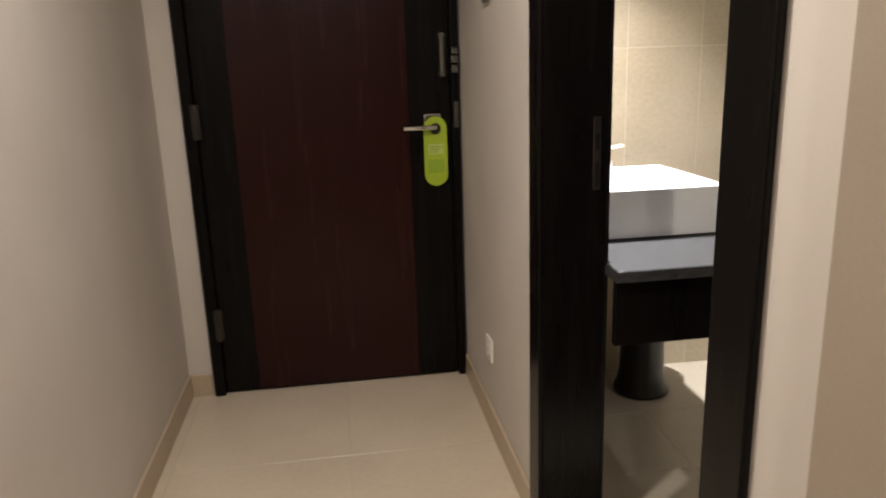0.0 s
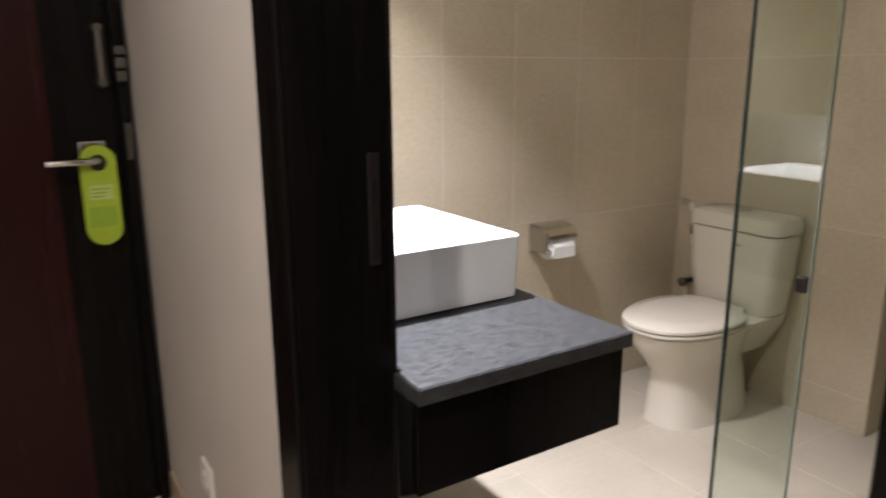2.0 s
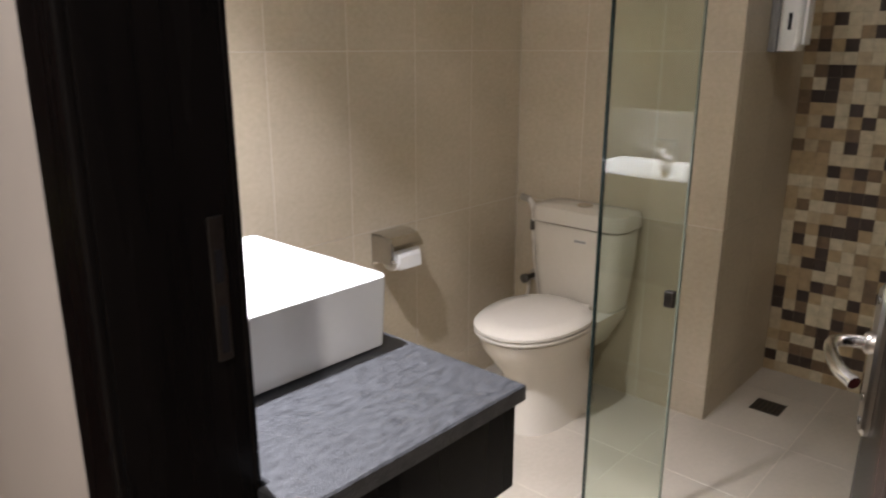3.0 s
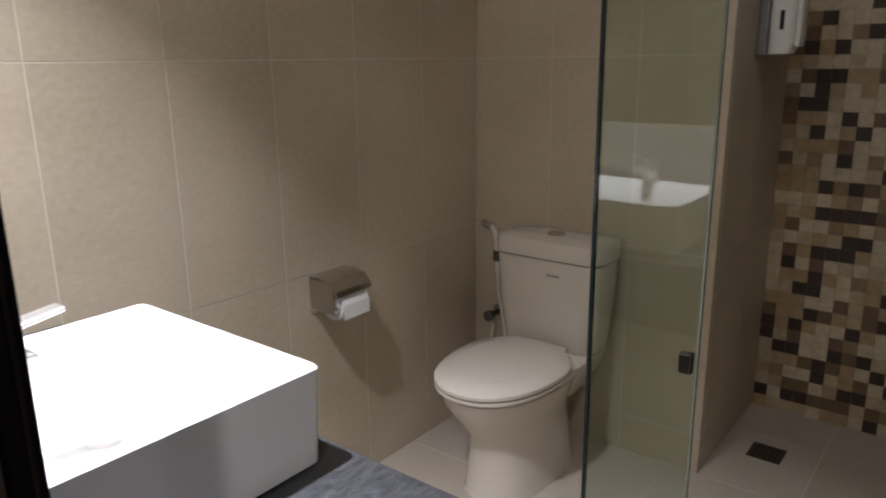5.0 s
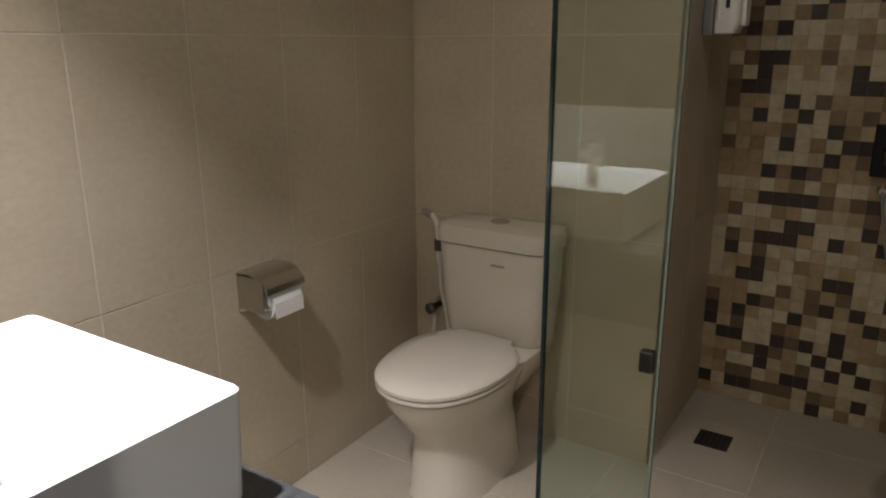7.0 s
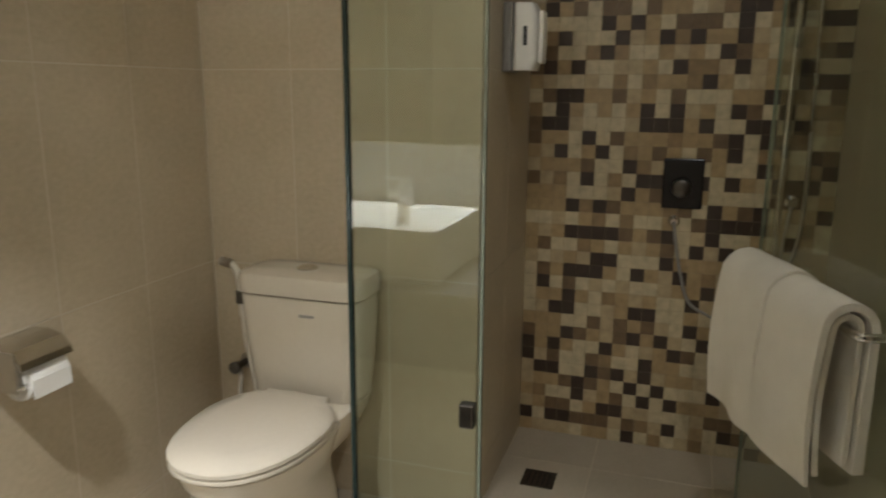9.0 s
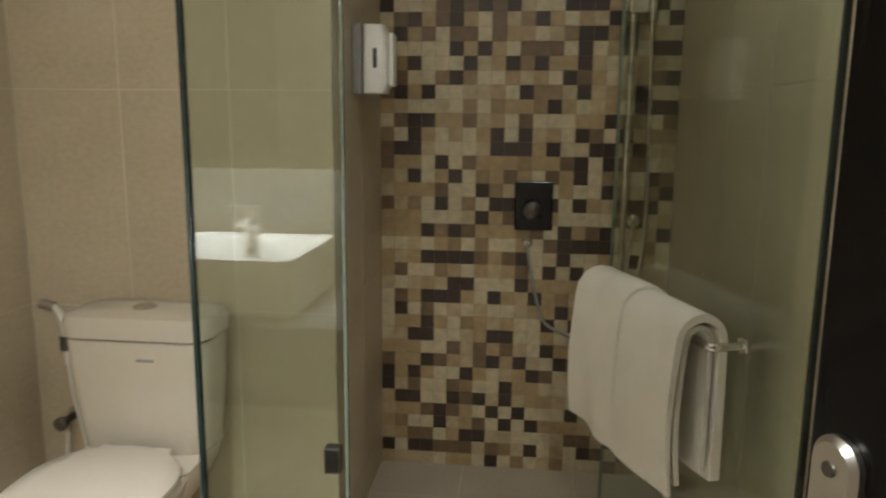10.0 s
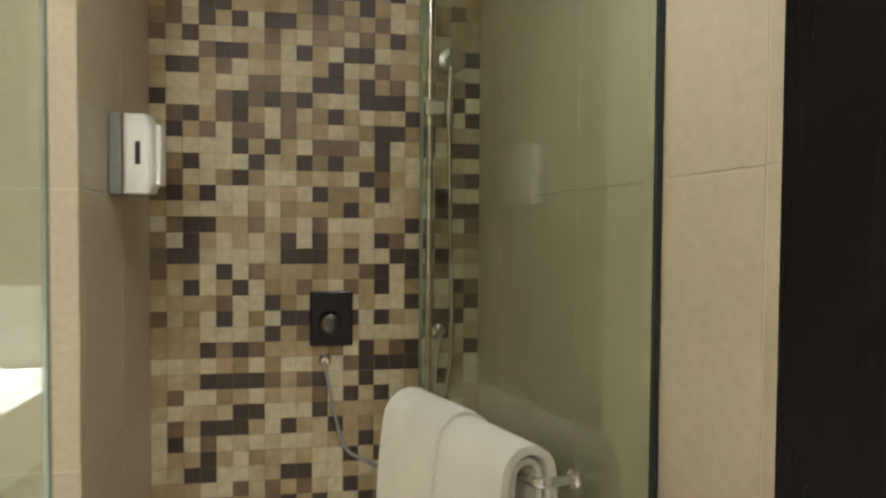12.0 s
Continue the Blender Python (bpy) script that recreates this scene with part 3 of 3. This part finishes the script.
tank = part("tank", rings(bmesh.new(), [rounded(-0.105, 0, 0.15, 0.32, 0.045, 0.388), rounded(-0.105, 0, 0.165, 0.345, 0.05, 0.40), rounded(-0.107, 0, 0.185, 0.375, 0.05, 0.55), rounded(-0.108, 0, 0.195, 0.388, 0.05, 0.698), rounded(-0.108, 0, 0.19, 0.383, 0.05, 0.703)]), WC_CERAMIC, wc, smooth=True)
part("tank_lid", rings(bmesh.new(), [rounded(-0.108, 0, 0.19, 0.385, 0.05, 0.706), rounded(-0.108, 0, 0.205, 0.402, 0.055, 0.710), rounded(-0.108, 0, 0.207, 0.405, 0.055, 0.745), rounded(-0.108, 0, 0.195, 0.392, 0.052, 0.765), rounded(-0.108, 0, 0.15, 0.34, 0.045, 0.773), rounded(-0.108, 0, 0.05, 0.1, 0.02, 0.775)]), WC_CERAMIC, wc, "domed ivory tank lid", True)
part("flush_button", bm_lathe([(0.031, 0), (0.031, 0.004), (0.024, 0.008)], (0, 0, 1), (-0.118, 0.0, 0.7735)), CHROME, wc, "round chrome flush button")
part("maker_mark", bm_box(-0.2062, -0.2052, -0.062, -0.015, 0.652, 0.660), GREY_P, tank, "small grey printed bar")
part("floor_bolt", bm_lathe([(0.008, 0), (0.008, 0.006), (0.004, 0.01)], (0, -1, 0), (-0.22, -0.106, 0.05), 12), DARKSTEEL, wc)

# bidet spray with its two valves and hose
spray = empty("bidet_spray", (X_B, 2.28, 0.64), "white bidet spray on a holder with angle valve and hose", "spray")


def angle_valve(parent, dz, dy):
    v = part("angle_valve", bm_tube([(-0.0002, dy, dz), (-0.06, dy, dz)], 0.011), DARKSTEEL, parent, "dull chrome angle valve", True)
    part("wall_flange", bm_lathe([(0.026, 0), (0.024, 0.004), (0.012, 0.007)], (-1, 0, 0), (-0.0002, dy, dz)), STEEL, v)
    part("valve_knob", bm_lathe([(0.01, 0), (0.02, 0.004), (0.021, 0.02), (0.012, 0.026)], (-1, 0, 0), (-0.058, dy, dz), 8), DARKSTEEL, v)
    part("outlet", bm_tube([(-0.04, dy, dz), (-0.04, dy, dz - 0.035)], 0.008), STEEL, v)
    return v


angle_valve(spray, -0.232, 0.012)
holder = part("spray_holder", bm_tube([(-0.0002, 0, 0), (-0.035, 0, 0)], 0.013), DARKSTEEL, spray, "dark spray holder", True)
part("holder_clip", bm_tube([(-0.05, -0.014, -0.016), (-0.05, -0.014, 0.022)], 0.019), DARKSTEEL, holder, smooth=True)
part("grip", bm_tube(bezier([(-0.05, -0.014, -0.06), (-0.05, -0.012, 0.03), (-0.05, 0.0, 0.085), (-0.055, 0.02, 0.112)], 5), 0.011, 12), HOSE, spray, "ivory trigger grip", True)
part("spray_head", bm_tube([(-0.055, 0.012, 0.108), (-0.06, 0.05, 0.118)], 0.014), STEEL, spray, "chrome spray head", True)
part("hose", bm_tube(bezier([(-0.05, -0.014, -0.055), (-0.052, -0.022, -0.15), (-0.055, -0.05, -0.28), (-0.06, -0.06, -0.40), (-0.055, -0.005, -0.46), (-0.045, 0.02, -0.38), (-0.04, 0.012, -0.268)], 8), 0.0065, 10), HOSE, spray, "thin ivory hose", True)

# ---- shower ----
SX, SY0, SY1 = 1.83, 1.243, 1.46
screen = empty("shower_screen", (SX, SY1, 0), "fixed frameless green-tinted glass shower panel with a dark edge", "glass panel")
pane = part("pane", bm_box(-0.004, 0.004, SY0 - SY1, -0.0075, 0.004, 2.1, 0.001, 1), GLASS, screen, "clear green-tinted pane")
part("edge_seal", bm_box(-0.0055, 0.0055, -0.007, 0.0, 0.004, 2.1, 0.001, 1), SEAL, screen, "dark sealed pane edge")
part("edge", bm_box(-0.0042, 0.0042, SY0 - SY1 - 0.0045, SY0 - SY1 - 0.0005, 0.004, 2.1), EDGE, screen, "pale polished pane edge")
for z in (0.79, 1.75):
    part("clamp", bm_box(-0.010, 0.010, SY0 - SY1 + 0.006, SY0 - SY1 + 0.03, z - 0.02, z + 0.02, 0.003), DARKSTEEL, screen, "small dark metal clamp")

sdir = math.degrees(math.atan2(0.334, 0.943))
sdoor = empty("shower_door", (2.128, Y_C + 0.006, 0), "frameless glass shower door swung inwards, with a towel bar", "shower door", rz=sdir)
pane3 = part("pane", bm_box(0.008, 0.765, -0.004, 0.004, 0.012, 2.1, 0.001, 1), GLASS, sdoor, "clear green-tinted pane")
part("edge_seal", bm_box(0.0, 0.0075, -0.0065, 0.0065, 0.012, 2.1, 0.001, 1), SEAL, sdoor, "dark rubber seal at the wall")
part("edge", bm_box(0.7655, 0.7695, -0.0042, 0.0042, 0.012, 2.1), EDGE, sdoor, "pale polished pane edge")
for p in (pane, pane3):
    p.visible_shadow = False
BZ = 0.842
bar = part("towel_bar", bm_tube(bezier([(0.178, 0.045, BZ), (0.181, 0.064, BZ), (0.194, 0.075, BZ), (0.25, 0.075, BZ), (0.62, 0.075, BZ), (0.668, 0.075, BZ), (0.682, 0.064, BZ), (0.685, 0.045, BZ)], 5), 0.009), CHROME, sdoor, "round chrome towel bar", True)
for x in (0.178, 0.685):
    part("bar_post", bm_tube([(x, 0.0045, BZ), (x, 0.046, BZ)], 0.0085), CHROME, bar, smooth=True)
    part("bar_rose", bm_lathe([(0.017, 0), (0.016, 0.006), (0.009, 0.009)], (0, 1, 0), (x, 0.0045, BZ)), CHROME, bar, smooth=True)

# folded towel over the bar
towel = empty("towel", (2.128, Y_C + 0.006, BZ), "thick white folded terry towel hanging over a chrome bar", "towel", rz=sdir)


def towel_layer(x0, x1, r, front, back, thick, wob):
    """A layer of cloth draped over the bar, its section swept along the bar."""
    sect = []
    for k in range(9):
        f = 1 - k / 8
        sect.append((0.075 + r + 0.012 * math.sin(3.0 * f), -front * f))
    for k in range(1, 9):
        a = math.pi * k / 8
        sect.append((0.075 + r * math.cos(a), r * math.sin(a)))
    for k in range(1, 8):
        sect.append((0.075 - r, -back * k / 7))
    loops = []
    n = 14
    for i in range(n + 1):
        u = i / n
        x = x0 + (x1 - x0) * u
        tight = 0.75 + 0.25 * min(1, 8 * u, 8 * (1 - u))
        w = wob * math.sin(7 * u + r * 90) * 0.5
        outer = [(x + 0.015 * min(0, z) * math.sin(9 * r * 10), y + w * (-z) * 1.2, z) for y, z in sect]
        inner = [(x + 0.015 * min(0, z) * math.sin(9 * r * 10), 0.075 + (y - 0.075) - math.copysign(thick * tight, y - 0.075) * (1 if z <= 0.002 else abs(y - 0.075) / r), z - (thick * tight * (z / r) if z > 0 else 0)) for y, z in sect]
        loops.append(outer + inner[::-1])
    return rings(bmesh.new(), loops)


part("outer_fold", towel_layer(0.212, 0.668, 0.058, 0.325, 0.30, 0.022, 0.05), TERRY, towel, smooth=True)
part("inner_fold", towel_layer(0.222, 0.66, 0.033, 0.305, 0.28, 0.016, 0.04), TERRY, towel, smooth=True)
part("overlap_fold", towel_layer(0.43, 0.672, 0.0665, 0.322, 0.15, 0.0095, 0.05), TERRY, towel, "overlapping folded end", True)

soap = empty("soap_dispenser", (3.03, Y_R, 1.345), "white wall soap dispenser on a grey back plate", "soap dispenser")
part("back_plate", bm_box(-0.05, 0.05, -0.03, -0.0002, -0.005, 0.195, 0.006), GREY_P, soap, "grey back plate")
bodyp = part("body", rings(bmesh.new(), [rounded(0, -0.062, 0.10, 0.062, 0.016, 0.0), rounded(0, -0.068, 0.104, 0.074, 0.018, 0.03), rounded(0, -0.066, 0.104, 0.070, 0.018, 0.16), rounded(0, -0.06, 0.096, 0.056, 0.016, 0.192)]), WHITE_P, soap, smooth=True)
part("window", bm_box(-0.0535, -0.0515, -0.075, -0.063, 0.07, 0.125, 0.0008, 1), BLACK, bodyp, "dark level window")
part("push_button", bm_box(-0.03, 0.03, -0.118, -0.104, 0.02, 0.17, 0.005), WHITE_P, soap)

mix = empty("shower_mixer", (X_M, 0.965, 0.98), "concealed shower mixer, polished plate painted with its dark reflection, round knob and hose", "shower mixer")
part("cover_plate", bm_box(-0.018, -0.0078, -0.066, 0.066, -0.085, 0.085, 0.004), REFLECTED_DARK, mix, "polished cover plate, its dark reflection painted in as black")
part("knob", bm_lathe([(0.024, 0), (0.031, 0.008), (0.033, 0.022), (0.029, 0.036), (0.018, 0.042)], (-1, 0, 0), (-0.018, 0.004, -0.012), 28), DARKSTEEL, mix, "round dull metal knob", True)
part("outlet", bm_lathe([(0.019, 0), (0.019, 0.006), (0.011, 0.012), (0.011, 0.03)], (-1, 0, 0), (-0.0078, 0.02, -0.128)), CHROME, mix, "round hose outlet", True)
part("hose", bm_tube(bezier([(-0.036, 0.02, -0.128), (-0.044, 0.012, -0.18), (-0.045, -0.012, -0.30), (-0.045, -0.045, -0.40), (-0.05, -0.105, -0.44), (-0.05, -0.17, -0.46), (-0.05, -0.235, -0.40), (-0.052, -0.27, -0.30), (-0.054, -0.30, -0.21)], 6), 0.0055, 10), GREY_P, mix, "thin grey flexible hose", True)

rail = empty("shower_rail", (X_M, 0.655, 0.75), "chrome shower slide rail with hand shower and hose", "shower rail")
part("rail", bm_tube([(-0.055, 0.01, 0.0), (-0.055, 0.01, 1.25)], 0.011), CHROME, rail, "vertical chrome rail", True)
for z in (0.03, 1.2):
    part("bracket", bm_tube([(-0.0078, 0.01, z), (-0.055, 0.01, z)], 0.012), CHROME, rail, smooth=True)
sl = part("slider", bm_box(-0.085, -0.035, -0.04, 0.03, 0.86, 0.91, 0.01), CHROME, rail, "sliding holder")
part("hand_grip", bm_tube(bezier([(-0.085, -0.045, 0.83), (-0.10, -0.045, 0.93), (-0.12, -0.045, 1.02)], 5), 0.012, 12), CHROME, rail, smooth=True)
part("shower_head", bm_lathe([(0.014, 0), (0.04, 0.012), (0.043, 0.024), (0.038, 0.027)], (-0.8, 0, -0.6), (-0.115, -0.045, 1.03)), CHROME, rail, "round hand shower head", True)
part("hose", bm_tube(bezier([(-0.085, -0.045, 0.83), (-0.07, -0.055, 0.5), (-0.07, -0.06, 0.15), (-0.08, -0.03, -0.03), (-0.06, -0.01, 0.0), (-0.04, -0.02, 0.12), (-0.035, -0.03, 0.185)], 8), 0.006, 10), STEEL, rail, "flexible metal hose", True)
out = part("hose_outlet", bm_lathe([(0.022, 0), (0.022, 0.006), (0.012, 0.012), (0.012, 0.034)], (-1, 0, 0), (-0.0078, -0.03, 0.185)), CHROME, rail, "round wall outlet", True)

drain = empty("floor_drain", (3.04, 1.356, 0), "square dark metal floor drain in the shower", "drain")
part("frame", bm_box(-0.055, 0.055, -0.055, 0.055, -0.004, 0.0025, 0.001), DARKSTEEL, drain)
for k in range(5):
    part("slot", bm_box(-0.04, 0.04, -0.038 + 0.017 * k, -0.031 + 0.017 * k, 0.0026, 0.0032), BLACK, drain)

# ceiling downlight fittings, added out of view where the lamps hang
for (lx, ly), watts, colour, spread in LAMPS:
    d = empty("downlight", (lx, ly, H), "assumed round recessed ceiling downlight out of view, switched on", "downlight", "ceiling downlights")
    part("trim_ring", bm_lathe([(0.062, -0.0002), (0.062, -0.006), (0.050, -0.010), (0.048, -0.0002)], seg=28), WHITE_P, d, smooth=True)
    part("lens", bm_lathe([(0.045, -0.0005), (0.044, -0.004), (0.03, -0.005)], seg=24), GLOW, d, "glowing lens")


# ---- tiles: pieces of walls and floors ----
cache = {}


def tile_mesh(name, w, h, depth, mat):
    key = (name, round(w, 4), round(h, 4))
    if key not in cache:
        c = 0.0007
        vs = [(x * w / 2, y * h / 2, -depth) for x, y in ((-1, -1), (1, -1), (1, 1), (-1, 1))] + [(x * w / 2, y * h / 2, -c) for x, y in ((-1, -1), (1, -1), (1, 1), (-1, 1))] + [(x * (w / 2 - c), y * (h / 2 - c), 0) for x, y in ((-1, -1), (1, -1), (1, 1), (-1, 1))]
        fs = [(8, 9, 10, 11)] + [(a + i, a + (i + 1) % 4, a + 4 + (i + 1) % 4, a + 4 + i) for a in (0, 4) for i in range(4)]
        me = bpy.data.meshes.new(name)
        me.from_pydata(vs, [], fs)
        me.materials.append(mat)
        cache[key] = me
    return cache[key]


def cuts(a, b, start, step):
    """The joints between a and b of a row of pieces that has a joint at start."""
    k = math.ceil((a - start) / step + 0.02)
    out = [a]
    while start + k * step < b - 0.02 * step:
        out.append(start + k * step)
        k += 1
    return out + [b]


def lay(parent, us, vs, where, mat, name="tile", gap=0.0032, depth=TH):
    """Tiles between the joints us and vs; where(u, v) gives the pose of the middle of one."""
    for u0, u1 in zip(us, us[1:]):
        for v0, v1 in zip(vs, vs[1:]):
            ob = new(name, tile_mesh(mat.name, u1 - u0 - gap, v1 - v0 - gap, depth - 0.0003, mat))
            ob.parent = parent
            ob.matrix_world = where((u0 + u1) / 2, (v0 + v1) / 2)


ZS = cuts(0.0, H, 0.135, 0.604)
lay(wall_a, cuts(X_IN + 0.004, X_B, 1.532, 0.3065), ZS, lambda u, v: pose(u, Y_A, v, 90, 0, 0), TILE)
lay(wall_b, cuts(Y_R, Y_A, Y_A, 0.3065), ZS, lambda u, v: pose(X_B, u, v, 90, 0, -90), TILE)
lay(wall_b, cuts(X_B, X_M - 0.001, X_M, 0.3065), ZS, lambda u, v: pose(u, Y_R, v, 90, 0, 0), TILE)
lay(wall_c, cuts(X_IN + 0.02, X_M - 0.001, X_M, 0.3065), ZS, lambda u, v: pose(u, Y_C, v, 90, 0, 180), TILE)
lay(wall_right, cuts(Y_J + 0.002, Y_A, Y_A, 0.3065), ZS, lambda u, v: pose(X_IN, u, v, 90, 0, 90), TILE)
lay(floor_hall, cuts(X_L, X_R - 0.001, 0.06, 0.6), cuts(Y_BACK, Y_E, 1.90, 0.6), lambda u, v: pose(u, v, 0), FLOOR_TILE)
lay(floor_hall, [X_R, X_IN], [Y_M, Y_K], lambda u, v: pose(u, v, 0), FLOOR_TILE)
lay(floor_bath, cuts(X_IN + 0.003, X_B, X_B, 0.4), cuts(Y_C, Y_A, Y_A, 0.4), lambda u, v: pose(u, v, 0), BATH_TILE)
lay(floor_bath, cuts(X_B, X_M, X_B, 0.4), cuts(Y_C, Y_R, Y_A, 0.4), lambda u, v: pose(u, v, 0), BATH_TILE)

# mosaic: the courses at eye and hip height are single pieces, the rest is joined
P = (Y_R - Y_C) / 21
rows = int(H / P) + 1
verts, faces = [], []
for j in range(rows):
    for i in range(21):
        y, z = Y_C + (i + 0.5) * P, (j + 0.5) * P
        if z + P / 2 > H:
            continue
        if 0.82 < z < 1.50:
            ob = new("mosaic_tile", tile_mesh("mosaic", P - 0.0009, P - 0.0009, 0.0075, MOSAIC_ONE))
            ob.parent = wall_m
            ob.matrix_world = pose(X_M - 0.0078, y, z, 90, 0, -90)
        else:
            src = tile_mesh("mosaic", P - 0.0009, P - 0.0009, 0.0075, MOSAIC_ONE)
            m, k = pose(X_M - 0.0078, y, z, 90, 0, -90), len(verts)
            verts += [tuple(m @ v.co) for v in src.vertices]
            faces += [tuple(k + q for q in f.vertices) for f in src.polygons]
me = bpy.data.meshes.new("mosaic_field")
me.from_pydata(verts, [], faces)
me.materials.append(MOSAIC_REST)
field = new("mosaic_field", me)
field.parent = wall_m
tagged(field, "brown, tan and cream mosaic tiles", kind="stuff")
